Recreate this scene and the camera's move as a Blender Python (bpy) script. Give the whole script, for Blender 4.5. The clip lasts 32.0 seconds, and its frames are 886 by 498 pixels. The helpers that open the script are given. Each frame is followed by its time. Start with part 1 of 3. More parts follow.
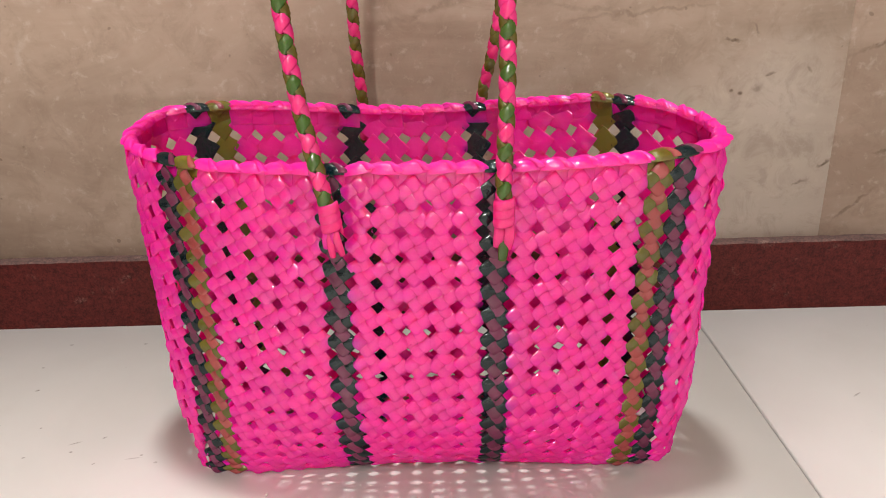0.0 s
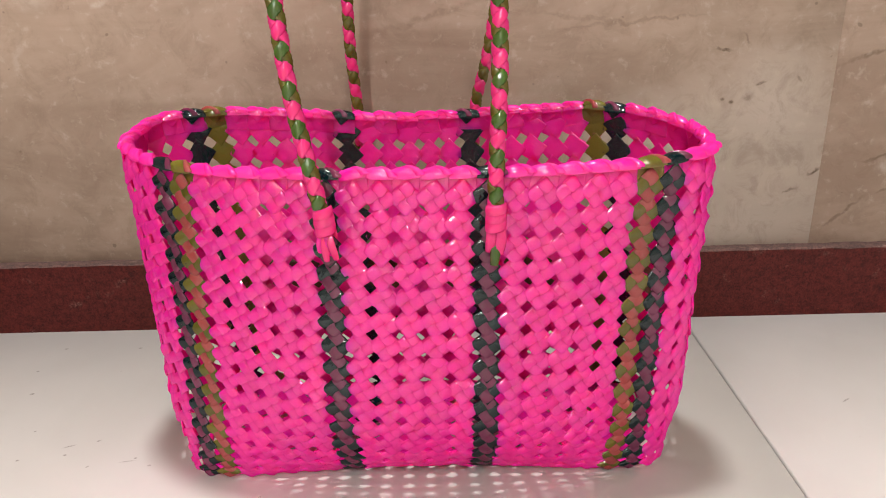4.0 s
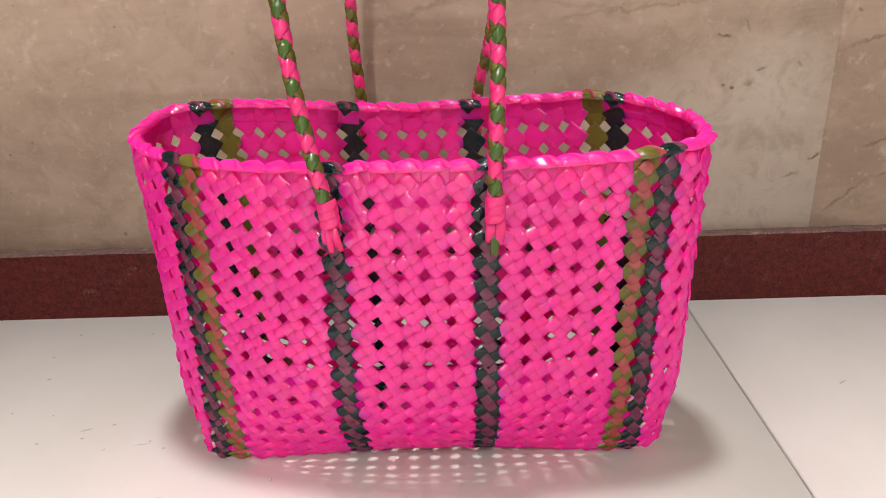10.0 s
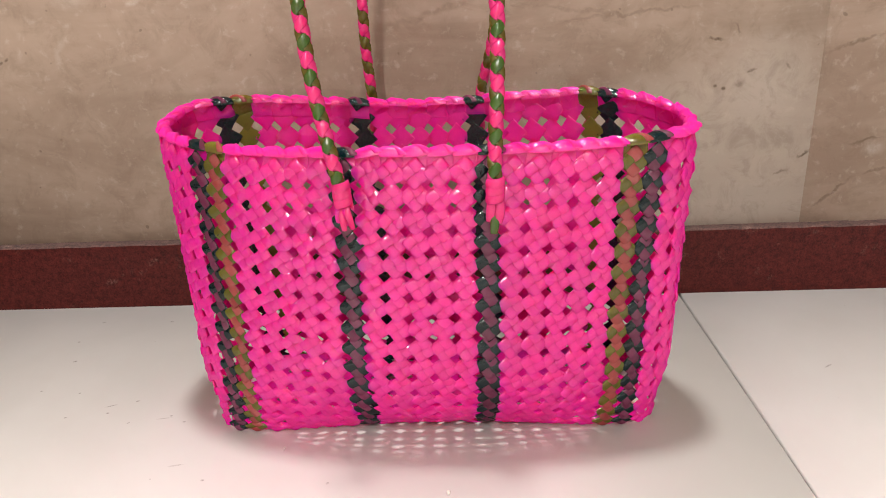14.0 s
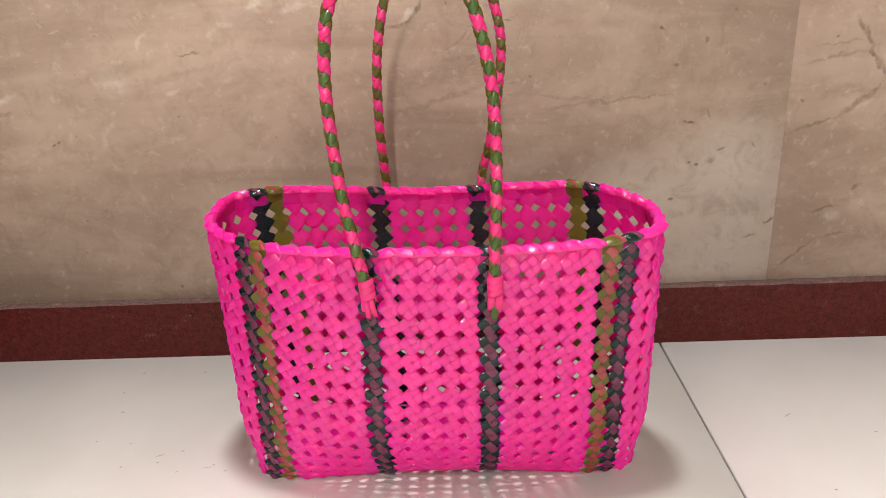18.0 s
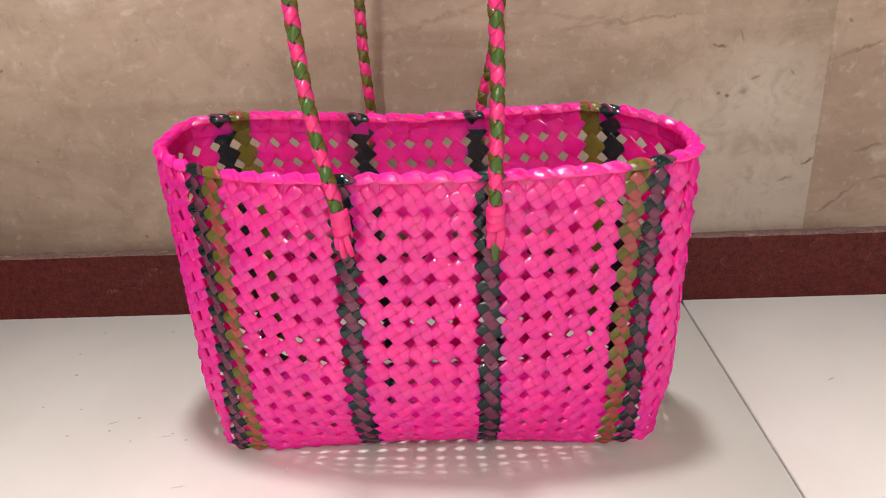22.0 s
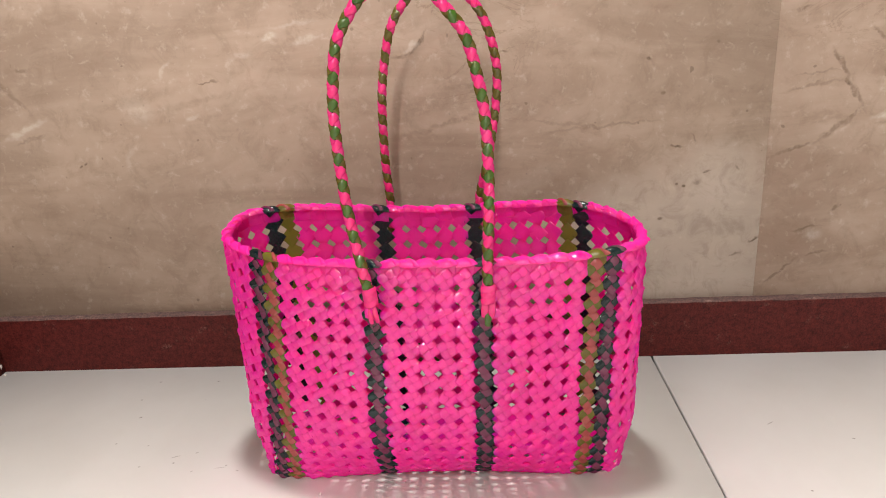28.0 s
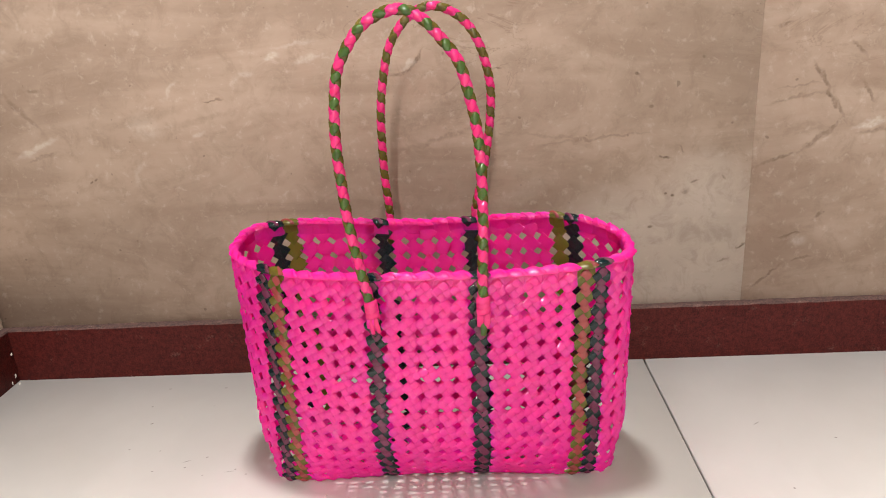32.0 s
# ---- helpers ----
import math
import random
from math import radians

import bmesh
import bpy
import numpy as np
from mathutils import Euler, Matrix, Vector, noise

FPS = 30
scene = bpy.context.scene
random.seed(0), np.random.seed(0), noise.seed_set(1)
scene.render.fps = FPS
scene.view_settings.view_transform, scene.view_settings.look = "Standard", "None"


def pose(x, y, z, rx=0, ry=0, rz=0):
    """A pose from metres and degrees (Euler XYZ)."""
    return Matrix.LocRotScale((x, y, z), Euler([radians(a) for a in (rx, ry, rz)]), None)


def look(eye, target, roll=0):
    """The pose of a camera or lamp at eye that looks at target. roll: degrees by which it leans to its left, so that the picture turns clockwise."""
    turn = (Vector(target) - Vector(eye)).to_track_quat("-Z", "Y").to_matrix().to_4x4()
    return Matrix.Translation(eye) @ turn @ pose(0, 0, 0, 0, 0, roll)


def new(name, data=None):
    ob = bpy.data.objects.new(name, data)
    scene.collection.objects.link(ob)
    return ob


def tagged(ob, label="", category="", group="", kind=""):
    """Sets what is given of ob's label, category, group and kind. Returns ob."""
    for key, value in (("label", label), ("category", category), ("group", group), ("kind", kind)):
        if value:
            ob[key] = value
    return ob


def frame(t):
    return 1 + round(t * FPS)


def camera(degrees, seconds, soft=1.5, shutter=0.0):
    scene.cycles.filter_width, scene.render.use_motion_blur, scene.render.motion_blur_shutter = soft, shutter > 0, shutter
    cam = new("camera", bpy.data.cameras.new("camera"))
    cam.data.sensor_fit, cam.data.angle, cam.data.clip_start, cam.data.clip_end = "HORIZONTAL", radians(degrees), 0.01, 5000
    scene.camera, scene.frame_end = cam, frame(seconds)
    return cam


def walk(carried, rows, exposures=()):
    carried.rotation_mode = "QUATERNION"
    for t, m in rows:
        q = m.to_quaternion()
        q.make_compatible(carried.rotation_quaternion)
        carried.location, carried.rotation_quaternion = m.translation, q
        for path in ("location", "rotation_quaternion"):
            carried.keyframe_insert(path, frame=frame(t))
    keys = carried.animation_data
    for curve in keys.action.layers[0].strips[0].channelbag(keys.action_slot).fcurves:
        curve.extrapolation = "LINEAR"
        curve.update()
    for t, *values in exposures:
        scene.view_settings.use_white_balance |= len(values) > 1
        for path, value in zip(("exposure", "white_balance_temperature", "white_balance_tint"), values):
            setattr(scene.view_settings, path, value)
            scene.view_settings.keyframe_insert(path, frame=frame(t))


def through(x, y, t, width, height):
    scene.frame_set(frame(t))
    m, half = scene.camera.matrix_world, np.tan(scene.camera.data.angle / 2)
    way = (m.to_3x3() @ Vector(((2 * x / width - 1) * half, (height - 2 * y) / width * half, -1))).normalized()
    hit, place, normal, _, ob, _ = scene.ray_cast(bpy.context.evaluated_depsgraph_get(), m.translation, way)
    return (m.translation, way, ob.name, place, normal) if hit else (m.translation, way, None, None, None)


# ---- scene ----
cam = camera(62.8, 32.0, soft=1.0)
PATH = [
    (0, (-0.037, -0.734, 0.36), (-0.07, 1.132, -0.36), -2.0),
    (0.5, (-0.038, -0.727, 0.357), (-0.07, 1.13, -0.385), -2.0),
    (1, (-0.038, -0.71, 0.355), (-0.074, 1.142, -0.398), -1.9),
    (1.5, (-0.038, -0.71, 0.354), (-0.075, 1.144, -0.395), -1.7),
    (2, (-0.037, -0.72, 0.355), (-0.064, 1.14, -0.379), -1.6),
    (2.5, (-0.036, -0.734, 0.358), (-0.058, 1.136, -0.351), -1.6),
    (3, (-0.036, -0.74, 0.358), (-0.06, 1.132, -0.345), -1.4),
    (3.5, (-0.035, -0.741, 0.36), (-0.056, 1.133, -0.338), -1.5),
    (5.5, (-0.035, -0.735, 0.36), (-0.065, 1.134, -0.351), -2.0),
    (6, (-0.034, -0.74, 0.363), (-0.06, 1.133, -0.338), -1.8),
    (6.5, (-0.032, -0.74, 0.359), (-0.074, 1.128, -0.356), -2.3),
    (7, (-0.033, -0.736, 0.354), (-0.081, 1.127, -0.372), -2.5),
    (7.5, (-0.034, -0.729, 0.348), (-0.075, 1.128, -0.393), -2.2),
    (8, (-0.034, -0.72, 0.345), (-0.076, 1.134, -0.404), -2.1),
    (8.5, (-0.035, -0.709, 0.342), (-0.077, 1.142, -0.414), -1.9),
    (9, (-0.034, -0.698, 0.34), (-0.077, 1.151, -0.421), -2.1),
    (9.5, (-0.034, -0.712, 0.349), (-0.068, 1.137, -0.413), -2.6),
    (10, (-0.03, -0.75, 0.371), (-0.076, 1.103, -0.38), -2.3),
    (10.5, (-0.023, -0.788, 0.394), (-0.026, 1.069, -0.347), -2.1),
    (11, (-0.021, -0.824, 0.411), (-0.035, 1.04, -0.315), -3.4),
    (11.5, (-0.024, -0.823, 0.393), (-0.078, 1.049, -0.308), -3.1),
    (12, (-0.023, -0.814, 0.377), (-0.08, 1.056, -0.332), -2.7),
    (12.5, (-0.024, -0.805, 0.366), (-0.073, 1.072, -0.323), -2.1),
    (13, (-0.028, -0.797, 0.359), (-0.087, 1.072, -0.351), -1.7),
    (13.5, (-0.027, -0.794, 0.36), (-0.096, 1.069, -0.365), -2.2),
    (14, (-0.027, -0.795, 0.362), (-0.094, 1.073, -0.35), -2.3),
    (14.5, (-0.026, -0.802, 0.37), (-0.097, 1.07, -0.331), -2.6),
    (16.5, (-0.023, -0.832, 0.4), (-0.07, 1.042, -0.298), -2.6),
    (17, (-0.025, -0.843, 0.416), (-0.062, 1.026, -0.294), -2.2),
    (17.5, (-0.029, -0.847, 0.442), (-0.077, 1.019, -0.275), -2.2),
    (18, (-0.03, -0.863, 0.458), (-0.092, 1.01, -0.24), -2.6),
    (18.5, (-0.027, -0.889, 0.475), (-0.104, 0.995, -0.192), -2.7),
    (19, (-0.027, -0.867, 0.451), (-0.105, 1.005, -0.249), -2.7),
    (19.5, (-0.027, -0.834, 0.427), (-0.14, 1.023, -0.306), -3.3),
    (20, (-0.024, -0.802, 0.405), (-0.135, 1.037, -0.373), -3.1),
    (20.5, (-0.024, -0.779, 0.393), (-0.128, 1.061, -0.383), -3.3),
    (21, (-0.025, -0.769, 0.386), (-0.117, 1.067, -0.401), -2.9),
    (21.5, (-0.025, -0.769, 0.387), (-0.117, 1.072, -0.389), -3.3),
    (22, (-0.025, -0.779, 0.39), (-0.099, 1.069, -0.371), -2.7),
    (22.5, (-0.025, -0.8, 0.399), (-0.112, 1.056, -0.341), -2.8),
    (23, (-0.023, -0.823, 0.41), (-0.103, 1.043, -0.304), -3.0),
    (23.5, (-0.021, -0.85, 0.422), (-0.097, 1.022, -0.278), -3.0),
    (24, (-0.019, -0.868, 0.43), (-0.092, 1.01, -0.254), -3.2),
    (24.5, (-0.02, -0.875, 0.43), (-0.094, 1.001, -0.258), -3.3),
    (26.5, (-0.018, -0.889, 0.442), (-0.103, 0.991, -0.235), -2.7),
    (27, (-0.019, -0.904, 0.454), (-0.107, 0.988, -0.19), -2.6),
    (27.5, (-0.019, -0.909, 0.458), (-0.102, 0.988, -0.171), -2.4),
    (28, (-0.018, -0.916, 0.463), (-0.104, 0.98, -0.165), -2.6),
    (28.5, (-0.017, -0.927, 0.47), (-0.108, 0.974, -0.144), -2.8),
    (29, (-0.015, -0.932, 0.472), (-0.105, 0.968, -0.148), -2.9),
    (29.5, (-0.015, -0.93, 0.475), (-0.095, 0.968, -0.151), -2.5),
    (30, (-0.015, -0.934, 0.478), (-0.103, 0.968, -0.135), -3.1),
    (30.5, (-0.015, -0.935, 0.479), (-0.099, 0.965, -0.14), -3.0),
    (31, (-0.014, -0.936, 0.479), (-0.099, 0.963, -0.144), -3.1),
    (31.5, (-0.013, -0.941, 0.482), (-0.104, 0.958, -0.14), -3.3),
    (32, (-0.013, -0.945, 0.487), (-0.1, 0.951, -0.144), -3.2),
]
walk(cam, [(t, look(eye, target, roll)) for t, eye, target, roll in PATH])

# ---- light: a round ceiling lamp over the basket, two tubes and two added fill lamps further into the room ----
SKIRT, JOINT_X, GROOVE_X, LEDGE_X = 0.08, 0.353, 0.22, -0.70
ROOM = (-2.6, 2.4, -5.2, 2.7)          # west, east, south, ceiling

world = bpy.data.worlds.new("room_air")
world.use_nodes = True
world.node_tree.nodes["Background"].inputs[0].default_value = (1.0, 0.93, 0.86, 1)
world.node_tree.nodes["Background"].inputs[1].default_value = 0.05
scene.world = world


def lamp(name, place, target, watts, size, colour):
    data = bpy.data.lights.new(name, "AREA")
    data.shape, data.size, data.energy, data.color = "DISK", size, watts, colour
    ob = new(name, data)
    ob.matrix_world = look(place, target)
    return ob


WARM = (1.0, 0.95, 0.905)
lamp("ceiling_lamp", (-0.13, -0.16, 2.66), (-0.13, -0.161, 0), 56, 0.25, WARM)
# the last two are unseen fill, added to even the wall and soften shadows
for x, y, watts in ((-0.10, -2.9, 80), (-1.45, -2.8, 54), (1.35, -2.8, 30), (-0.10, -4.4, 215)):
    long_lamp = lamp("tube_or_fill_lamp", (x, y, 2.66), (x, y - 0.001, 0), watts, 0.07, WARM)
    long_lamp.data.shape, long_lamp.data.size_y = "RECTANGLE", 1.2
scene.view_settings.exposure = 0.0


# ---- materials ----
def material(name, colour, rough=0.5, metal=0.0):
    m = bpy.data.materials.new(name)
    m.use_nodes = True
    bsdf = m.node_tree.nodes["Principled BSDF"]
    bsdf.inputs["Base Color"].default_value = (*colour, 1)
    bsdf.inputs["Roughness"].default_value = rough
    bsdf.inputs["Metallic"].default_value = metal
    return m


class Tree:
    """Short hands for wiring a node tree."""

    def __init__(self, m):
        self.t = m.node_tree
        self.bsdf = self.t.nodes["Principled BSDF"]
        self.out = self.t.nodes["Material Output"]

    def node(self, kind, **props):
        n = self.t.nodes.new(kind)
        for k, v in props.items():
            setattr(n, k, v)
        return n

    def put(self, value, socket):
        if isinstance(value, bpy.types.NodeSocket):
            self.t.links.new(value, socket)
        elif isinstance(value, tuple) and len(value) == 3 and socket.type == "RGBA":
            socket.default_value = (*value, 1)
        else:
            socket.default_value = value

    def math(self, op, a, b=0.0, c=0.0, clamp=False):
        n = self.node("ShaderNodeMath", operation=op, use_clamp=clamp)
        for v, s in zip((a, b, c), n.inputs):
            self.put(v, s)
        return n.outputs[0]

    def mix(self, factor, a, b, blend="MIX"):
        n = self.node("ShaderNodeMix", data_type="RGBA", blend_type=blend)
        self.put(factor, n.inputs[0])
        self.put(a, n.inputs[6])
        self.put(b, n.inputs[7])
        return n.outputs[2]

    def noise(self, vector, scale, detail=3.0, rough=0.5, warp=0.0):
        n = self.node("ShaderNodeTexNoise")
        self.put(vector, n.inputs["Vector"])
        n.inputs["Scale"].default_value = scale
        n.inputs["Detail"].default_value = detail
        n.inputs["Roughness"].default_value = rough
        n.inputs["Distortion"].default_value = warp
        return n.outputs[0]

    def ramp(self, value, low, high):
        n = self.node("ShaderNodeMapRange")
        n.interpolation_type = "SMOOTHSTEP"
        self.put(value, n.inputs[0])
        n.inputs[1].default_value, n.inputs[2].default_value = low, high
        return n.outputs[0]

    def scaled(self, vector, scale, turn=(0, 0, 0), move=(0, 0, 0)):
        n = self.node("ShaderNodeMapping")
        self.put(vector, n.inputs[0])
        n.inputs["Location"].default_value = move
        n.inputs["Rotation"].default_value = turn
        n.inputs["Scale"].default_value = scale
        return n.outputs[0]

    def bump(self, height, strength, distance):
        n = self.node("ShaderNodeBump")
        n.inputs["Strength"].default_value = strength
        n.inputs["Distance"].default_value = distance
        self.put(height, n.inputs["Height"])
        self.t.links.new(n.outputs[0], self.bsdf.inputs["Normal"])

    def place(self):
        return self.node("ShaderNodeTexCoord").outputs["Object"]


def plastic(name, colour, rough=0.12, through=0.35, vary=0.12, soft=0.5, gloss=0.05):
    """Shiny, slightly see-through plastic wire: a soft body that passes light, under a clear skin."""
    m = material(name, colour, 0.6)
    k = Tree(m)
    at = k.node("ShaderNodeNewGeometry").outputs["Position"]
    rnd = k.node("ShaderNodeObjectInfo").outputs["Random"]
    isl = k.node("ShaderNodeNewGeometry").outputs["Random Per Island"]
    wob = k.math("ADD", k.math("MULTIPLY", rnd, 0.5), k.math("MULTIPLY", isl, 0.5))
    dark = tuple(c * (1 - vary) for c in colour)
    light = tuple(min(1, c * (1 + vary)) for c in colour)
    col = k.mix(wob, dark, light)
    k.put(col, k.bsdf.inputs["Base Color"])
    k.bsdf.inputs["Specular IOR Level"].default_value = 0.0
    k.bsdf.inputs["Subsurface Weight"].default_value = soft
    k.bsdf.inputs["Subsurface Radius"].default_value = (1.0, 0.35, 0.6)
    k.bsdf.inputs["Subsurface Scale"].default_value = 0.009
    height = k.math("ADD", k.noise(at, 240.0, 2.0, 0.5), k.math("MULTIPLY", k.noise(at, 900.0, 2.0, 0.5), 0.12))
    k.bump(height, 0.6, 0.0012)
    glow = k.node("ShaderNodeBsdfTranslucent")
    k.put(col, glow.inputs[0])
    mixer = k.node("ShaderNodeMixShader")
    mixer.inputs[0].default_value = through
    k.t.links.new(k.bsdf.outputs[0], mixer.inputs[1])
    k.t.links.new(glow.outputs[0], mixer.inputs[2])
    shine = k.node("ShaderNodeBsdfGlossy")
    r = k.node("ShaderNodeMapRange")
    k.put(k.noise(at, 160.0, 2.0), r.inputs[0])
    r.inputs[3].default_value, r.inputs[4].default_value = rough - 0.02, rough + 0.03
    k.put(r.outputs[0], shine.inputs["Roughness"])
    k.t.links.new(k.bsdf.inputs["Normal"].links[0].from_socket, shine.inputs["Normal"])
    facing = k.node("ShaderNodeLayerWeight").outputs["Facing"]
    top = k.node("ShaderNodeMixShader")
    k.put(k.math("MULTIPLY_ADD", k.math("POWER", facing, 4.0), 0.25, gloss), top.inputs[0])
    k.t.links.new(mixer.outputs[0], top.inputs[1])
    k.t.links.new(shine.outputs[0], top.inputs[2])
    k.t.links.new(top.outputs[0], k.out.inputs[0])
    return m


PINK = plastic("pink_plastic_wire", (0.95, 0.013, 0.43), 0.085, 0.62, 0.05, 1.0, 0.068)
TEAL = plastic("dark_teal_plastic_wire", (0.0005, 0.007, 0.009), 0.07, 0.15, 0.4, 0.0, 0.045)
PLUM = plastic("plum_plastic_wire", (0.145, 0.020, 0.062), 0.10, 0.4, 0.25, 0.5, 0.05)
OLIVE = plastic("olive_plastic_wire", (0.115, 0.095, 0.010), 0.12, 0.4, 0.25)
ROSE = plastic("rose_brown_plastic_wire", (0.33, 0.055, 0.052), 0.12, 0.4, 0.2)
GREEN = plastic("green_plastic_wire", (0.050, 0.105, 0.012), 0.12, 0.4, 0.2)
CERISE = plastic("cerise_plastic_wire", (0.78, 0.025, 0.20), 0.12, 0.4, 0.1)


def stone(name, light, dark, seed):
    """Polished beige marble-look tile with long soft bands, veins and pits."""
    m = material(name, light, 0.22)
    k = Tree(m)
    k.bsdf.inputs["Specular IOR Level"].default_value = 0.1
    at = k.scaled(k.place(), (1, 1, 1), move=(seed, seed * 0.7, seed * 0.3))
    bands = k.noise(k.scaled(at, (1.6, 1, 6.0), turn=(0, 0.10, 0)), 2.2, 6.0, 0.6, 0.9)
    cloud = k.noise(at, 7.0, 5.0, 0.6, 0.5)
    fine = k.noise(at, 220.0, 3.0, 0.6)
    f = k.math("ADD", k.math("MULTIPLY", bands, 0.65), k.math("MULTIPLY", cloud, 0.35))
    col = k.mix(k.ramp(f, 0.36, 0.64), dark, light)
    thin = k.noise(k.scaled(at, (1.2, 1, 3.4), turn=(0, 0.35, 0)), 3.4, 7.0, 0.62, 1.6)
    vein = k.math("SUBTRACT", 1.0, k.ramp(k.math("ABSOLUTE", k.math("SUBTRACT", thin, 0.5)), 0.0, 0.012))
    some = k.ramp(k.noise(at, 3.0, 2.0), 0.52, 0.68)
    col = k.mix(k.math("MULTIPLY", k.math("MULTIPLY", vein, some), 0.45), col, (0.17, 0.115, 0.08))
    pits = k.ramp(k.noise(at, 95.0, 1.0, 0.4), 0.76, 0.80)
    col = k.mix(k.math("MULTIPLY", pits, 0.5), col, (0.12, 0.09, 0.065))
    col = k.mix(k.math("MULTIPLY", fine, 0.10), col, dark)
    k.stone_colour = col
    k.put(col, k.bsdf.inputs["Base Color"])
    k.bump(k.math("ADD", fine, k.math("MULTIPLY", bands, 2.0)), 0.06, 0.002)
    return m, k


MARBLE, marble_tree = stone("beige_marble_tile", (0.415, 0.322, 0.258), (0.295, 0.22, 0.17), 3.1)
MARBLE_EAST, east_tree = stone("beige_marble_tile_east", (0.42, 0.33, 0.265), (0.305, 0.227, 0.174), 11.7)


def mark_stone(k, marks):
    """Veins, pits and pale inclusions of one tile: x, z, half length, half width, slope in degrees, strength (dark below 0)."""
    at = k.place()
    warp = k.node("ShaderNodeTexNoise")
    warp.inputs["Scale"].default_value, warp.inputs["Detail"].default_value = 70.0, 4.0
    k.put(at, warp.inputs["Vector"])
    off = k.node("ShaderNodeVectorMath", operation="MULTIPLY_ADD")
    k.put(warp.outputs["Color"], off.inputs[0])
    off.inputs[1].default_value, off.inputs[2].default_value = (0.016, 0.016, 0.016), (-0.008, -0.008, -0.008)
    add = k.node("ShaderNodeVectorMath", operation="ADD")
    k.put(at, add.inputs[0])
    k.put(off.outputs[0], add.inputs[1])
    grain = k.ramp(k.noise(at, 140.0, 4.0, 0.7), 0.32, 0.60)
    col = k.stone_colour
    for x, z, long, wide, slope, power in marks:
        n = k.node("ShaderNodeMapping", vector_type="TEXTURE")
        k.put(add.outputs[0] if long > 0.006 else at, n.inputs[0])
        n.inputs["Location"].default_value = (x, 0, z)
        n.inputs["Rotation"].default_value = (0, -radians(slope), 0)
        n.inputs["Scale"].default_value = (long, 1000, wide)
        d = k.node("ShaderNodeVectorMath", operation="LENGTH")
        k.put(n.outputs[0], d.inputs[0])
        mask = k.math("SUBTRACT", 1.0, k.ramp(d.outputs["Value"], 0.25, 1.0))
        mask = k.math("MULTIPLY", mask, abs(power))
        if wide < 0.03:
            mask = k.math("MULTIPLY", mask, k.math("MULTIPLY_ADD", grain, 0.6, 0.4))
        col = k.mix(mask, col, (0.56, 0.50, 0.44) if power > 0 else (0.10, 0.068, 0.045))
    # fine cloudy mottling and small pale flecks over the whole tile
    cloudy, fleck = k.noise(at, 30.0, 8.0, 0.75, 0.6), k.noise(at, 75.0, 6.0, 0.7, 0.3)
    col = k.mix(k.math("MULTIPLY", k.ramp(cloudy, 0.46, 0.66), 0.34), col, (0.215, 0.158, 0.118))
    col = k.mix(k.math("MULTIPLY", k.ramp(fleck, 0.54, 0.70), 0.34), col, (0.56, 0.48, 0.41))
    k.put(col, k.bsdf.inputs["Base Color"])


mark_stone(marble_tree, [
    (0.27, 0.16, 0.19, 0.16, 20, 0.56), (0.36, 0.09, 0.30, 0.06, 0, 0.35), (0.15, 0.20, 0.09, 0.07, 20, 0.30), (0.30, 0.25, 0.06, 0.06, 0, 0.28), (0.05, 0.245, 0.07, 0.02, 25, 0.15),
    (0.240, 0.287, 0.010, 0.0028, -5, -0.85), (0.279, 0.253, 0.010, 0.0026, 38, -0.8), (0.268, 0.240, 0.010, 0.005, 20, -0.45), (0.201, 0.395, 0.0045, 0.0028, -20, -0.8),
    (0.220, 0.353, 0.0045, 0.003, 0, -0.7), (0.252, 0.2345, 0.0035, 0.003, 0, -0.85), (0.243, 0.2375, 0.003, 0.0025, 0, -0.8), (0.224, 0.192, 0.005, 0.0028, 10, -0.7),
    (0.346, 0.161, 0.010, 0.0024, 48, -0.8), (0.325, 0.141, 0.010, 0.003, 35, -0.55), (0.262, 0.295, 0.010, 0.002, 110, -0.4), (0.318, 0.256, 0.006, 0.002, -50, -0.5),
    (-0.577, 0.412, 0.014, 0.004, 5, -0.45), (-0.526, 0.2875, 0.004, 0.002, 40, -0.9), (-0.519, 0.291, 0.004, 0.002, 40, -0.8), (-0.345, 0.388, 0.018, 0.0022, 6, -0.7),
    (-0.078, 0.425, 0.024, 0.0032, 52, -0.75), (-0.10, 0.41, 0.02, 0.004, 15, -0.5), (-0.087, 0.42, 0.014, 0.006, 30, 0.6), (0.024, 0.411, 0.012, 0.0022, 15, -0.6), (0.012, 0.409, 0.008, 0.002, 5, -0.5),
    (-0.590, 0.337, 0.045, 0.006, 24, 0.55), (-0.585, 0.325, 0.03, 0.004, 14, -0.35), (-0.261, 0.439, 0.014, 0.006, 10, 0.6), (-0.215, 0.434, 0.028, 0.007, 12, 0.5), (-0.23, 0.452, 0.04, 0.004, 8, 0.3),
    (-0.398, 0.405, 0.022, 0.004, 45, 0.4), (-0.30, 0.419, 0.018, 0.006, 5, 0.35), (-0.371, 0.345, 0.012, 0.006, 20, 0.5), (-0.440, 0.358, 0.03, 0.022, -30, 0.3), (-0.46, 0.30, 0.025, 0.006, 70, 0.25),
    (-0.44, 0.37, 0.09, 0.010, 12, -0.22), (-0.36, 0.365, 0.08, 0.006, 10, -0.2), (-0.60, 0.385, 0.05, 0.005, -50, -0.35), (-0.07, 0.35, 0.10, 0.02, 20, -0.25), (-0.05, 0.325, 0.08, 0.006, 15, -0.3), (0.15, 0.315, 0.10, 0.003, 4, -0.3),
    (0.10, 0.32, 0.06, 0.003, -8, -0.25), (-0.02, 0.372, 0.07, 0.004, 5, -0.2),
])
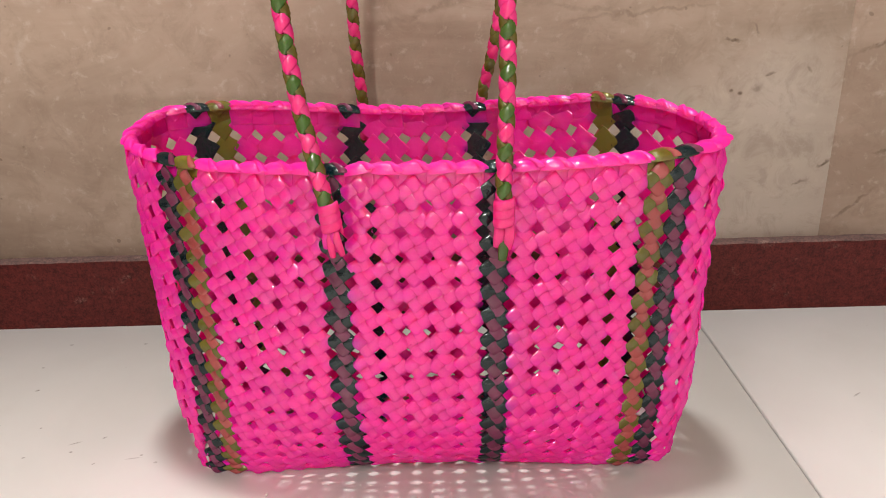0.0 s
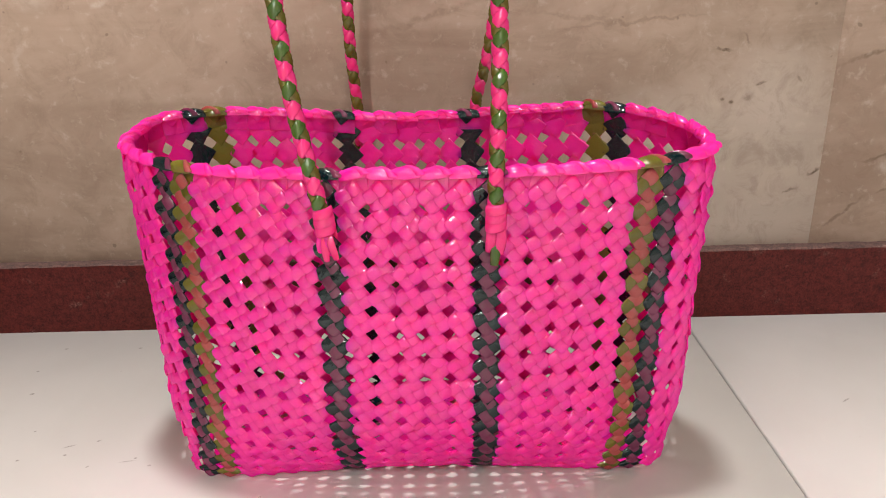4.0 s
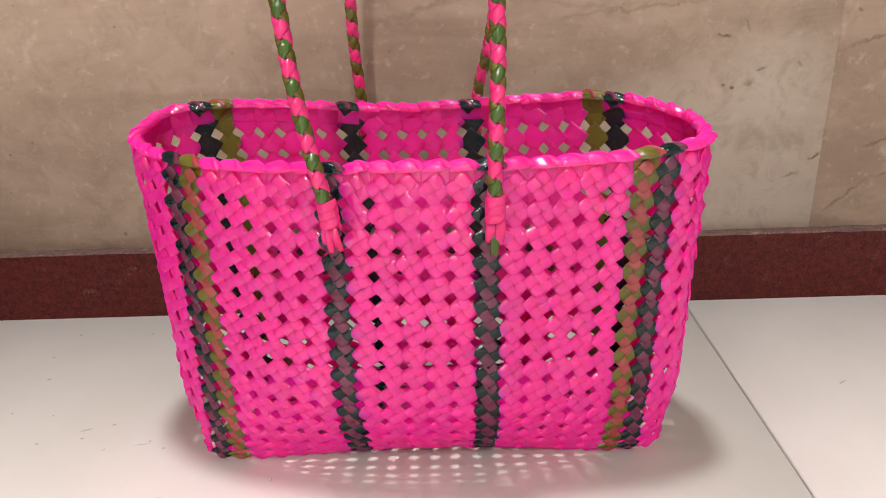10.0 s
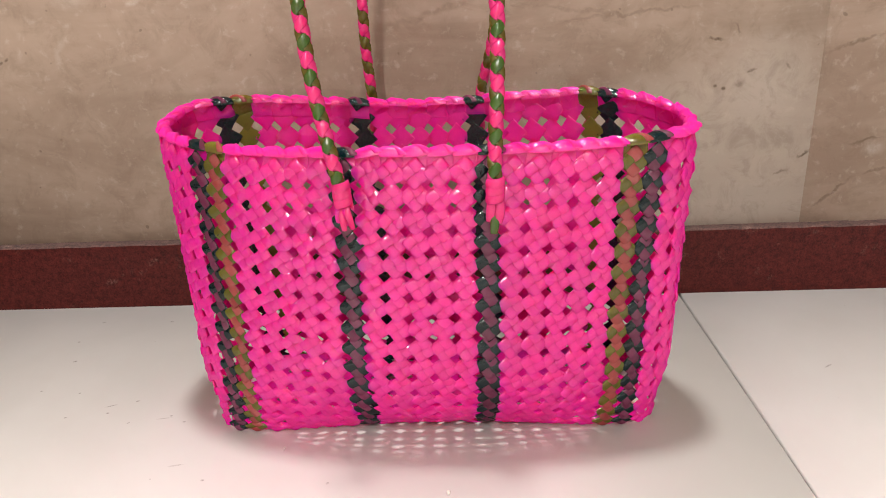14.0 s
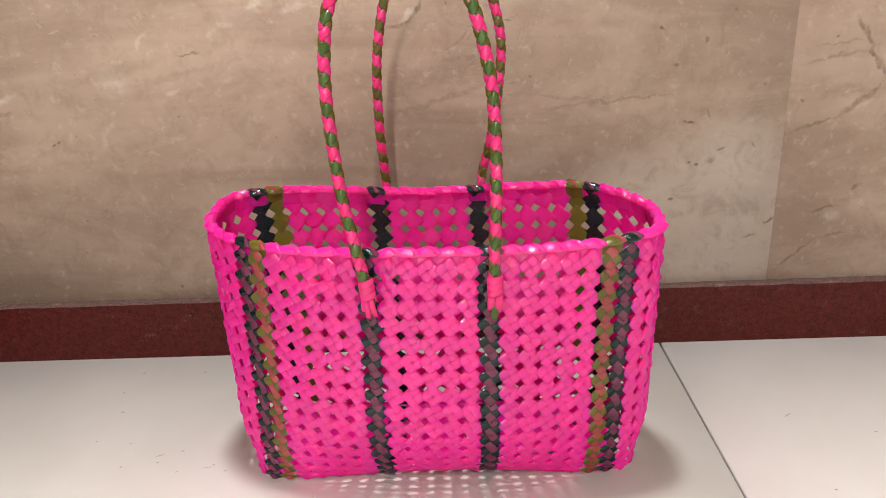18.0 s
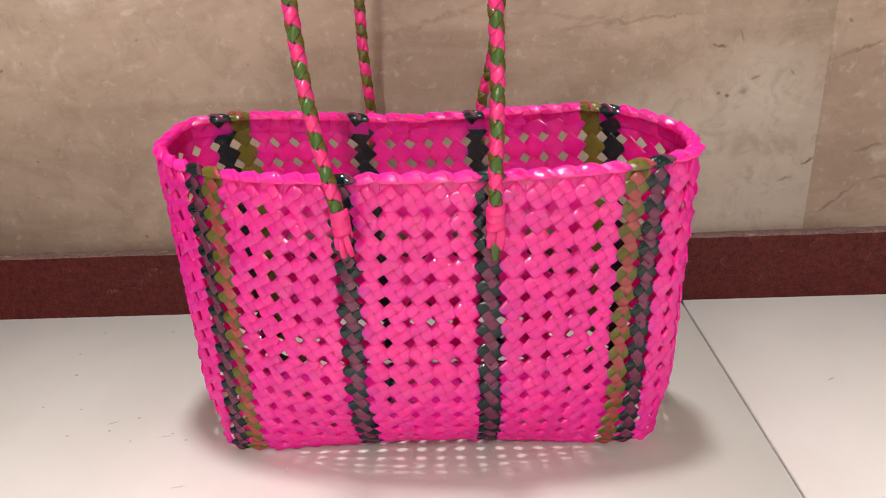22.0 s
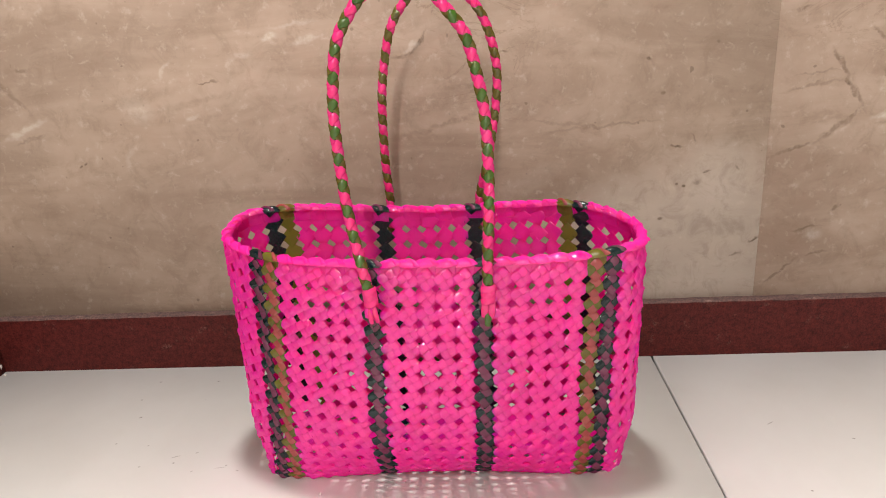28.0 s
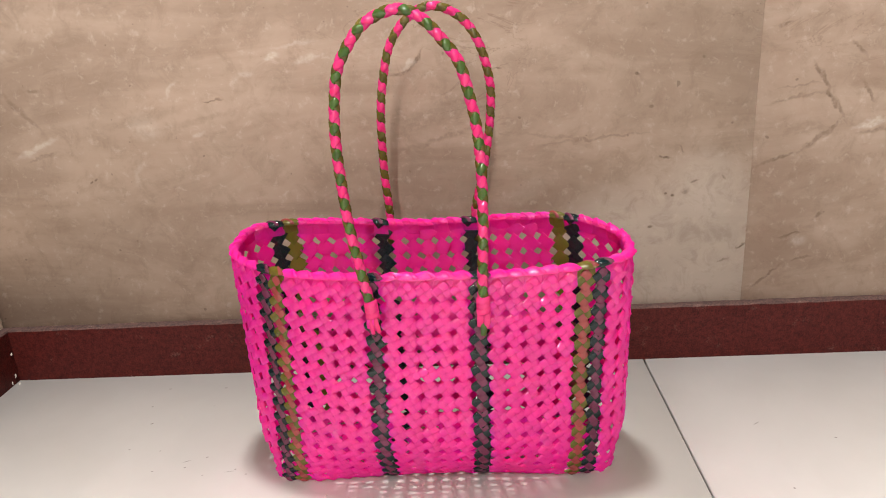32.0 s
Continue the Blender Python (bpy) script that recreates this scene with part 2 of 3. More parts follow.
mark_stone(east_tree, [
    (0.385, 0.277, 0.036, 0.0045, 18, -0.55), (0.428, 0.298, 0.026, 0.006, 38, -0.5), (0.432, 0.380, 0.030, 0.0045, -58, -0.6), (0.442, 0.358, 0.008, 0.005, -50, -0.7), (0.455, 0.342, 0.03, 0.004, -55, -0.5),
    (0.447, 0.310, 0.03, 0.004, 45, -0.45), (0.492, 0.358, 0.022, 0.004, -55, -0.55), (0.474, 0.412, 0.02, 0.004, -45, -0.5), (0.499, 0.318, 0.030, 0.008, 14, 0.75), (0.505, 0.308, 0.03, 0.004, 12, -0.4),
    (0.422, 0.163, 0.016, 0.012, 12, 0.4), (0.410, 0.172, 0.024, 0.0026, 12, -0.55), (0.447, 0.199, 0.010, 0.005, 45, -0.5), (0.385, 0.115, 0.035, 0.003, 42, -0.5), (0.43, 0.138, 0.02, 0.003, 10, -0.45),
    (0.38, 0.445, 0.012, 0.003, 10, -0.5), (0.40, 0.355, 0.05, 0.003, 10, -0.35), (0.405, 0.37, 0.04, 0.002, 5, -0.3),
])


# bits of dirt on the floor: x, y, half length, half width, slope in degrees, strength
SPECKS = [
    (-0.436, -0.143, 0.003, 0.002, 20, 0.9), (-0.453, -0.100, 0.002, 0.002, 0, 0.8), (-0.447, -0.053, 0.003, 0.002, 0, 0.7), (-0.337, -0.221, 0.0025, 0.0015, 40, 0.9),
    (-0.357, -0.240, 0.002, 0.0015, 0, 0.8), (-0.359, -0.228, 0.007, 0.0012, 25, 0.7), (-0.367, -0.055, 0.003, 0.002, 0, 0.7), (-0.281, -0.256, 0.002, 0.0015, 0, 0.8),
    (-0.393, -0.246, 0.002, 0.0015, 0, 0.8), (-0.331, -0.256, 0.002, 0.0012, 60, 0.7), (-0.296, -0.246, 0.0018, 0.0015, 0, 0.7), (0.312, -0.184, 0.007, 0.0012, 35, 0.7),
    (0.388, -0.218, 0.0025, 0.0018, 0, 0.8), (0.305, -0.306, 0.002, 0.0015, 0, 0.8), (-0.440, -0.200, 0.0018, 0.0015, 0, 0.7), (-0.400, -0.205, 0.0015, 0.0015, 0, 0.7),
    (-0.266, -0.317, 0.008, 0.0012, 12, 0.5), (-0.238, -0.336, 0.002, 0.0015, 0, 0.7), (-0.139, -0.342, 0.002, 0.0014, 60, 0.7), (-0.301, -0.250, 0.009, 0.001, 10, 0.5),
]


def floor_material():
    m = material("cream_vitrified_tile", (0.70, 0.66, 0.60), 0.25)
    k = Tree(m)
    at = k.place()
    col = k.mix(k.ramp(k.noise(at, 5.0, 4.0, 0.55, 0.3), 0.3, 0.7), (0.68, 0.675, 0.655), (0.735, 0.73, 0.715))
    dirt = k.ramp(k.noise(k.scaled(at, (1, 1.7, 1), turn=(0, 0, 0.4)), 150.0, 1.0, 0.4), 0.80, 0.83)
    far = k.ramp(k.noise(at, 9.0, 2.0), 0.50, 0.60)
    col = k.mix(k.math("MULTIPLY", k.math("MULTIPLY", dirt, far), 0.55), col, (0.28, 0.25, 0.22))
    col = k.mix(k.math("MULTIPLY", k.ramp(k.noise(at, 16.0, 5.0, 0.6), 0.40, 0.90), 0.08), col, (0.56, 0.52, 0.47))
    grit = k.math("MULTIPLY_ADD", k.ramp(k.noise(at, 500.0, 2.0), 0.35, 0.6), 0.6, 0.4)
    for x, y, long, wide, slope, power in SPECKS:
        n = k.node("ShaderNodeMapping", vector_type="TEXTURE")
        k.put(at, n.inputs[0])
        n.inputs["Location"].default_value = (x, y, 0)
        n.inputs["Rotation"].default_value = (0, 0, radians(slope))
        n.inputs["Scale"].default_value = (long, wide, 1000)
        d = k.node("ShaderNodeVectorMath", operation="LENGTH")
        k.put(n.outputs[0], d.inputs[0])
        mask = k.math("SUBTRACT", 1.0, k.ramp(d.outputs["Value"], 0.3, 1.0))
        col = k.mix(k.math("MULTIPLY", k.math("MULTIPLY", mask, power), grit), col, (0.13, 0.10, 0.08))
    k.put(col, k.bsdf.inputs["Base Color"])
    r = k.node("ShaderNodeMapRange")
    k.put(k.noise(at, 30.0, 4.0), r.inputs[0])
    r.inputs[3].default_value, r.inputs[4].default_value = 0.27, 0.31
    k.put(r.outputs[0], k.bsdf.inputs["Roughness"])
    return m


FLOOR = floor_material()


def granite_material(name, colour, rough, chips):
    m = material(name, colour, rough)
    k = Tree(m)
    at = k.place()
    grain = k.noise(at, 420.0, 3.0, 0.7)
    patch = k.noise(at, 38.0, 4.0, 0.65)
    blot = k.noise(at, 150.0, 4.0, 0.7)
    col = k.mix(k.ramp(k.math("ADD", k.math("MULTIPLY", grain, 0.5), k.math("MULTIPLY", blot, 0.5)), 0.36, 0.64), tuple(c * 0.5 for c in colour), tuple(c * 1.6 for c in colour))
    wear = k.math("MULTIPLY", k.ramp(patch, 0.60, 0.78), k.ramp(grain, 0.35, 0.65))
    col = k.mix(k.math("MULTIPLY", wear, chips), col, (0.34, 0.24, 0.20))
    k.put(col, k.bsdf.inputs["Base Color"])
    k.bump(k.math("ADD", grain, k.math("MULTIPLY", patch, 1.5)), 0.25, 0.0015)
    return m


GRANITE = granite_material("dark_red_granite", (0.042, 0.0064, 0.0052), 0.45, 0.24)
GRANITE.node_tree.nodes["Principled BSDF"].inputs["Specular IOR Level"].default_value = 0.15
GRANITE_EDGE = granite_material("rough_sawn_red_granite", (0.050, 0.024, 0.020), 0.9, 0.9)
GROUT = granite_material("dark_grout", (0.014, 0.013, 0.011), 0.9, 0.1)
PAINT = granite_material("white_wall_paint", (0.34, 0.31, 0.28), 0.7, 0.05)
CRUMB = material("white_paint_flake", (0.50, 0.46, 0.42), 0.7)


# ---- mesh helpers ----
def part(name, bm, mats, parent=None, label="", smooth=True):
    """Links a bmesh as one mesh object, under a thing or a part where one is given."""
    data = bpy.data.meshes.new(name)
    bm.to_mesh(data)
    bm.free()
    for m in mats if isinstance(mats, (list, tuple)) else [mats]:
        data.materials.append(m)
    if smooth:
        data.polygons.foreach_set("use_smooth", [True] * len(data.polygons))
    ob = new(name, data)
    if parent:
        ob.parent = parent
    if label:
        ob["label"] = label
    return ob


def block(x0, x1, y0, y1, z0, z1, bevel=0.0):
    bm = bmesh.new()
    bmesh.ops.create_cube(bm, size=1, matrix=Matrix.Translation(((x0 + x1) / 2, (y0 + y1) / 2, (z0 + z1) / 2)) @ Matrix.Diagonal((x1 - x0, y1 - y0, z1 - z0, 1)))
    if bevel:
        bmesh.ops.bevel(bm, geom=bm.edges[:], offset=bevel, segments=2, affect="EDGES")
    return bm


# ---- the room ----
W, E, S, TOP = ROOM


def structure(name, bm, mat, label, category, smooth=False):
    return tagged(part(name, bm, mat, smooth=smooth), label, category, kind="structure")


floor = structure("floor", block(W - 0.1, E + 0.1, S - 0.1, 0.12, -0.12, -0.009), GROUT, "dark grout bed under the cream floor tiles", "floor")
TILE = 1.2
xs = [W - 0.1] + [GROOVE_X + TILE * n for n in range(-2, 2)] + [E + 0.1]
ys = [S - 0.1] + [-TILE * n for n in (4, 3, 2, 1)] + [0.0]
GAP = 0.0019
for i in range(len(xs) - 1):
    for j in range(len(ys) - 1):
        part("tile", block(xs[i] + GAP, xs[i + 1] - GAP, ys[j] + GAP, ys[j + 1] - GAP, -0.012, 0.0, 0.0002), FLOOR, floor)

north = structure("wall_north", block(W - 0.1, E + 0.1, 0.010, 0.12, 0, TOP), GROUT, "back wall clad in large polished beige marble tiles", "wall")
wx = [W - 0.1, JOINT_X - 1.2, JOINT_X, JOINT_X + 1.2, E + 0.1]
for i in range(4):
    for z0, z1 in ((0.0, 1.25), (1.25, TOP)):
        part("tile", block(wx[i] + 0.0002, wx[i + 1] - 0.0002, 0.0, 0.010, z0, z1, 0.0003), MARBLE_EAST if i == 2 else MARBLE, north)
structure("wall_south", block(W - 0.1, E + 0.1, S - 0.1, S, 0, TOP), PAINT, "plain painted wall behind the camera", "wall")
structure("wall_west", block(W - 0.1, W, S, 0.0, 0, TOP), PAINT, "plain painted side wall of the room", "wall")
structure("wall_east", block(E, E + 0.1, S, 0.0, 0, TOP), PAINT, "plain painted side wall of the room", "wall")
structure("ceiling", block(W - 0.1, E + 0.1, S - 0.1, 0.12, TOP, TOP + 0.1), PAINT, "plain cream ceiling", "ceiling")


def skirting(name, x0, x1, y0, y1, label, long_axis):
    """Dark granite strip with a rough sawn top; the top edge wavers."""
    bm = bmesh.new()
    n = 260
    rnd = random.Random(name)
    rows = []
    for i in range(n + 1):
        f = i / n
        a = x0 + (x1 - x0) * f if long_axis == "x" else y0 + (y1 - y0) * f
        w = noise.noise((a * 60, 1.3, 0)) * 0.0007 + rnd.uniform(-0.0004, 0.0004)
        v = noise.noise((a * 60, 7.3, 0)) * 0.0006 + rnd.uniform(-0.0004, 0.0004)
        b = (y0, y1) if long_axis == "x" else (x1, x0)      # face, back
        ring = [(b[0], 0.0), (b[0], SKIRT - 0.0025 + v), (b[0] + (b[1] - b[0]) * 0.15, SKIRT - 0.0006 + w), (b[1], SKIRT + w), (b[1], 0.0)]
        rows.append([bm.verts.new((a, p, z) if long_axis == "x" else (p, a, z)) for p, z in ring])
    for r0, r1 in zip(rows, rows[1:]):
        for q in range(5):
            fc = bm.faces.new((r0[q], r1[q], r1[(q + 1) % 5], r0[(q + 1) % 5]))
            fc.material_index = 1 if q in (1, 2) else 0
    bm.faces.new(rows[0])
    bm.faces.new(rows[-1][::-1])
    bmesh.ops.recalc_face_normals(bm, faces=bm.faces[:])
    return tagged(part(name, bm, [GRANITE, GRANITE_EDGE], smooth=False), label, "skirting", kind="structure")


skirting("baseboard", LEDGE_X + 0.012, E, -0.012, 0.0, "dark red granite skirting with a rough sawn top edge", "x")
ledge = structure("low_wall", block(LEDGE_X - 0.15, LEDGE_X, -1.6, 0.0, 0, 0.14, 0.002), MARBLE_EAST, "low marble clad side wall with a granite skirting", "wall")
skirting("baseboard", LEDGE_X, LEDGE_X + 0.012, -1.6, 0.0, "dark red granite skirting along the low side wall", "y")

# ---- the basket ----
COLS, ROWS, RISE = 58, 15, 0.0169
PITCH = (15 * RISE + 0.0150) / 15


def smooth_step(f):
    f = min(1.0, max(0.0, f))
    return f * f * (3 - 2 * f)


def bow(n, a, mid, x, corner):
    """Depth and belly of a long side that passes mid in its middle and corner at x."""
    c, q = (1 - (x / a) ** n) ** (1 / n), 1 - (x / a) ** 2
    r = corner / mid / c
    k = (1 - r) / (r - q)
    return mid / (1 + k), k


def section(z):
    """The outline at a height: centre, half length, squareness, depth and belly of the front and of the back, and turn. The corners stay upright while the long sides belly out."""
    f = min(1.0, max(0.0, z / 0.25))
    z = max(0.0, z)
    cx, cy = -0.058 - 0.007 * f, -0.205 - 0.022 * f
    a = 0.189 + 0.014 * smooth_step(z / 0.06) + 0.0075 * f
    n = 3.5 + 2.0 * (1 - f) ** 2
    front = bow(n, a, cy + 0.260 + 0.049 * math.sin(math.pi / 2 * min(1.0, z / 0.088) ** 0.72), 0.168, 0.066 - 0.009 * f)
    back = bow(n, a, -0.150 + 0.011 * f - cy, 0.166, 0.052 + 0.004 * f)
    return cx, cy, a, n, front, back, radians(-3.7) * f


# rows are even along the bellied profile, not in height
LEVELS = np.linspace(0, 0.30, 601)
BELLY = 0.049 * np.sin(np.pi / 2 * np.minimum(1, LEVELS / 0.088) ** 0.72)
ALONG = np.r_[0, np.cumsum(np.hypot(np.diff(LEVELS), np.diff(BELLY)))]
OUTLINES = {}


def outline(z):
    key = round(z, 5)
    if key not in OUTLINES:
        cx, cy, a, n, front, back, turn = section(z)
        th = np.linspace(0, 2 * np.pi, 1441) - np.pi / 2
        c, s = np.cos(th), np.sin(th)
        x = a * np.sign(c) * np.abs(c) ** (2 / n)
        y = np.sign(s) * np.abs(s) ** (2 / n)
        y = y * np.where(s < 0, front[0] * (1 + front[1] * (1 - (x / a) ** 2)), back[0] * (1 + back[1] * (1 - (x / a) ** 2)))
        y = y + min(1.0, z / 0.25) * (0.020 * np.maximum(0, -x / a) ** 4 - 0.008 * np.maximum(0, x / a) ** 5)
        far = np.r_[0, np.cumsum(np.hypot(np.diff(x), np.diff(y)))]
        f = far / far[-1]
        OUTLINES[key] = (f, cx + x * math.cos(turn) - y * math.sin(turn), cy + x * math.sin(turn) + y * math.cos(turn))
    return OUTLINES[key]


# the rim sags along both long sides and stands highest at the far corners
SAG = ((0, 5, 9, 12, 15, 18, 20, 23, 26, 29), (0.962, 0.961, 0.965, 0.975, 0.995, 1.022, 1.028, 1.012, 0.994, 0.986))


def shell(col, row):
    """A place on the basket's side: column from the front's middle, row from the floor."""
    z = np.interp(row * PITCH, ALONG, LEVELS)
    z = 0.003 + z * np.interp(abs((col + COLS / 2) % COLS - COLS / 2), *SAG)
    f, x, y = outline(z)
    u = ((col - 0.35 + 0.85 * z / 0.25) / COLS) % 1.0
    return Vector((np.interp(u, f, x), np.interp(u, f, y), z))


def knot_pose(col, row):
    """The knot's frame: x along the row, y up, z outward, each as long as one pitch."""
    o = shell(col, row)
    du = shell(col + 0.5, row) - shell(col - 0.5, row)
    dv = shell(col, row + 0.3) - shell(col, row - 0.3)
    out = du.cross(dv).normalized()
    up = out.cross(du.normalized())
    p, q = du.length, dv.length / 0.6
    m = Matrix((du.normalized() * p, up * q, out * p)).transposed().to_4x4()
    m.translation = o
    return m


def ease(v):
    """Grid steps that crowd towards the edges, where a wire curves most."""
    return math.copysign(min(1.0, 1 - (1 - abs(v)) ** 1.9), v)


def pillow(bm, cells, fn, index, flip=False):
    """A closed cushion from a grid: fn(s, t) gives its upper place and its lower place."""
    hi = [[None] * (cells + 1) for _ in range(cells + 1)]
    lo = [[None] * (cells + 1) for _ in range(cells + 1)]
    for i in range(cells + 1):
        for j in range(cells + 1):
            a, b = fn(ease(2 * i / cells - 1), ease(2 * j / cells - 1))
            hi[i][j], lo[i][j] = bm.verts.new(a), bm.verts.new(b)
    made = []
    for i in range(cells):
        for j in range(cells):
            made.append(bm.faces.new((hi[i][j], hi[i + 1][j], hi[i + 1][j + 1], hi[i][j + 1])))
            made.append(bm.faces.new((lo[i][j + 1], lo[i + 1][j + 1], lo[i + 1][j], lo[i][j])))
    rim = [(i, 0) for i in range(cells)] + [(cells, j) for j in range(cells)] + [(i, cells) for i in range(cells, 0, -1)] + [(0, j) for j in range(cells, 0, -1)]
    for (i, j), (k, l) in zip(rim, rim[1:] + rim[:1]):
        made.append(bm.faces.new((hi[i][j], lo[i][j], lo[k][l], hi[k][l])))
    for fc in made:
        fc.material_index = index


TWIST = radians(-7)


def knot_mesh(cells, seed):
    """A crown knot: four round-shouldered lobes round the middle, each tucked under the next, over the broad flat wire inside. Slots: 0 upright wire, 1 level wire."""
    rnd = random.Random(seed)
    bm = bmesh.new()
    for k in range(4):
        turn = Matrix.Rotation(radians(45 + 90 * k) + TWIST + rnd.uniform(-0.07, 0.07), 3, "Z")
        lift, side = rnd.uniform(-0.012, 0.012), rnd.uniform(-0.015, 0.015)
        size = 0.276 * rnd.uniform(0.96, 1.05)
        over = 0.040 if k in (0, 1) else -0.040        # two tips lie over the next knot, two go under

        def lobe(s, t):
            # a strap arched like a barrel: one flank rolls into a hole, one end lies free and round, the other dives under the next lobe
            p, q = s * math.sqrt(1 - 0.16 * t * t), t * math.sqrt(1 - 0.22 * s * s)
            v = turn @ Vector((size * p, size * q, 0))
            arch = 1 - math.sqrt(1 - 0.93 * s * s)
            dive, tip = max(0.0, -t) ** 2, max(0.0, t - 0.45) / 0.55
            mid = turn @ Vector((0.222 + side, 0.222, 0))
            x, y = mid.x + v.x, mid.y + v.y
            z = 0.030 + lift - 0.105 * arch - 0.026 * dive - 0.06 * tip * tip + over * max(0.0, (s + t) / 2) - 0.20 * y * abs(y)
            return Vector((x, y, z)), Vector((x, y, min(z - 0.02, -0.05)))

        # lobes left and right show the upright wire, lobes above and below the level one
        pillow(bm, cells, lobe, 0 if k in (1, 3) else 1)
    wide, deep = 0.505 * rnd.uniform(0.98, 1.04), -0.075
    shift = Vector((rnd.uniform(-0.03, 0.03), rnd.uniform(-0.03, 0.03), 0))
    turn = Matrix.Rotation(radians(45) + TWIST * 0.5 + rnd.uniform(-0.05, 0.05), 3, "Z")

    def plate(s, t):
        x, y = wide * s * (1 - 0.03 * (1 - t * t)), wide * t * (1 - 0.03 * (1 - s * s))
        v = turn @ Vector((x, y, 0)) + shift
        z = deep + 0.035 * v.x - 0.04 * v.y
        edge = 0.035 * (1 - s * s) * (1 - t * t)
        return Vector((v.x, v.y, z + 0.012 * (1 - s ** 6) * (1 - t ** 6))), Vector((v.x, v.y, z - 0.02 - edge))

    pillow(bm, max(3, cells - 3), plate, 0)
    data = bpy.data.meshes.new("knot")
    bm.to_mesh(data)
    bm.free()
    data.polygons.foreach_set("use_smooth", [True] * len(data.polygons))
    return data


def rim_mesh(cells, seed):
    """The finish of one column at the rim: a broad wire rolled over the edge, a narrower one laid slanting across it, and on the inside a pointed flap over a smooth band."""
    rnd = random.Random(seed)
    bm = bmesh.new()
    grow = rnd.uniform(0.95, 1.06)

    def roll(off, wide, slant, proud, puff, low, index):
        def wrap(s, t):
            ang = math.pi * (0.5 - 0.5 * s)                             # s = 1 outside, -1 inside
            swell = proud + puff * (1 - abs(t) ** 2.2)
            x = off + wide * t + slant * math.cos(ang) * 0.5
            far, near = (Vector((x, -low + (low + 0.08 + 1.5 * q) * math.sin(ang) ** 0.8, -0.25 + (0.22 + q) * math.cos(ang))) for q in (swell * grow, -0.05))
            return far, near

        pillow(bm, cells + 2, wrap, index)

    roll(0.0, 0.51, 0.14, 0.0, 0.09, 0.16, 0)
    roll(0.22, 0.19, 0.62, 0.02, 0.09, 0.06, 1)

    # the pointed flap inside, and the band under it
    def flap(s, t):
        f = (1 - t) / 2
        x = 0.52 * s * (1 - 0.94 * f) + 0.10 * f
        y, z = 0.06 - 0.52 * f, -0.48 + 0.12 * f
        return Vector((x, y, z + 0.05)), Vector((x, y, z - 0.03 * (1 - s * s) * (1 - t * t)))

    def band(s, t):
        x, y = 0.54 * s + 0.04 * t, -0.40 + 0.44 * t
        z = -0.23 - 0.11 * t
        return Vector((x, y, z + 0.02)), Vector((x, y, z - 0.03 * (1 - s * s)))

    pillow(bm, max(3, cells - 3), flap, 0)
    pillow(bm, max(3, cells - 3), band, 2)
    bmesh.ops.recalc_face_normals(bm, faces=bm.faces[:])
    data = bpy.data.meshes.new("rim_fold")
    bm.to_mesh(data)
    bm.free()
    data.polygons.foreach_set("use_smooth", [True] * len(data.polygons))
    return data


def wires(col):
    """The colours of a column's upright and level wire, by its place round the basket."""
    c = col % COLS
    near = min(c, COLS - c)
    back = abs(c - COLS // 2)
    k = min(near, back)
    if k == 3 or k == 10:
        return "teal"
    return "olive" if k == 9 else "pink"


PAIRS = {"pink": (PINK, PINK), "teal": (TEAL, PLUM), "olive": (OLIVE, ROSE)}
KNOTS, FOLDS = {}, {}
for kind in PAIRS:
    for v in range(4 if kind == "pink" else 2):
        for store, maker in ((KNOTS, knot_mesh), (FOLDS, rim_mesh)):
            me = maker(10, v * 7 + len(kind))
            for m in (*PAIRS[kind], OLIVE if kind == "olive" else PINK):
                me.materials.append(m)
            store[kind, v] = me

basket = new("basket")
tagged(basket, "bright pink woven plastic wire basket with dark striped columns", "basket")
basket.location = (-0.06, -0.207, 0)
BASE = Matrix.Translation((0.06, 0.207, 0))
rnd = random.Random(5)


def wobble(col, row):
    return pose(0, 0, 0, rnd.gauss(0, 3.0), rnd.gauss(0, 3.0), rnd.gauss(0, 2.5))


rest = {"pink": [], "teal": [], "olive": []}
for r in range(ROWS):
    for c in range(-COLS // 2, COLS // 2):
        kind = wires(c)
        me = KNOTS[kind, rnd.randrange(4 if kind == "pink" else 2)]
        m = BASE @ knot_pose(c, r + 0.36) @ wobble(c, r)
        if abs(c) <= 9:
            ob = new("knot", me)
            ob.parent = basket
            ob.matrix_basis = m
        else:
            rest[kind].append((me, m))


def joined(name, pieces, parent, label):
    """Many alike pieces as one mesh."""
    verts, faces, mats, base = [], [], [], 0
    for me, m in pieces:
        co = np.empty(len(me.vertices) * 3)
        me.vertices.foreach_get("co", co)
        a = np.array(m)
        verts.append(co.reshape(-1, 3) @ a[:3, :3].T + a[:3, 3])
        loops = np.empty(len(me.loops), int)
        me.loops.foreach_get("vertex_index", loops)
        faces.append(loops.reshape(-1, 4) + base)
        ids = np.empty(len(me.polygons), int)
        me.polygons.foreach_get("material_index", ids)
        mats.append(ids)
        base += len(me.vertices)
    data = bpy.data.meshes.new(name)
    data.from_pydata(np.concatenate(verts).tolist(), [], np.concatenate(faces).tolist())
    data.polygons.foreach_set("material_index", np.concatenate(mats).astype(np.int32))
    data.polygons.foreach_set("use_smooth", [True] * len(data.polygons))
    for m in pieces[0][0].materials:
        data.materials.append(m)
    ob = new(name, data)
    ob.parent = parent
    return tagged(ob, label, kind="stuff")


joined("weave", rest["pink"], basket, "pink woven knots of the ends and the far side")
joined("weave", rest["teal"], basket, "dark teal striped knots of the far side")
joined("weave", rest["olive"], basket, "olive striped knots of the far side")

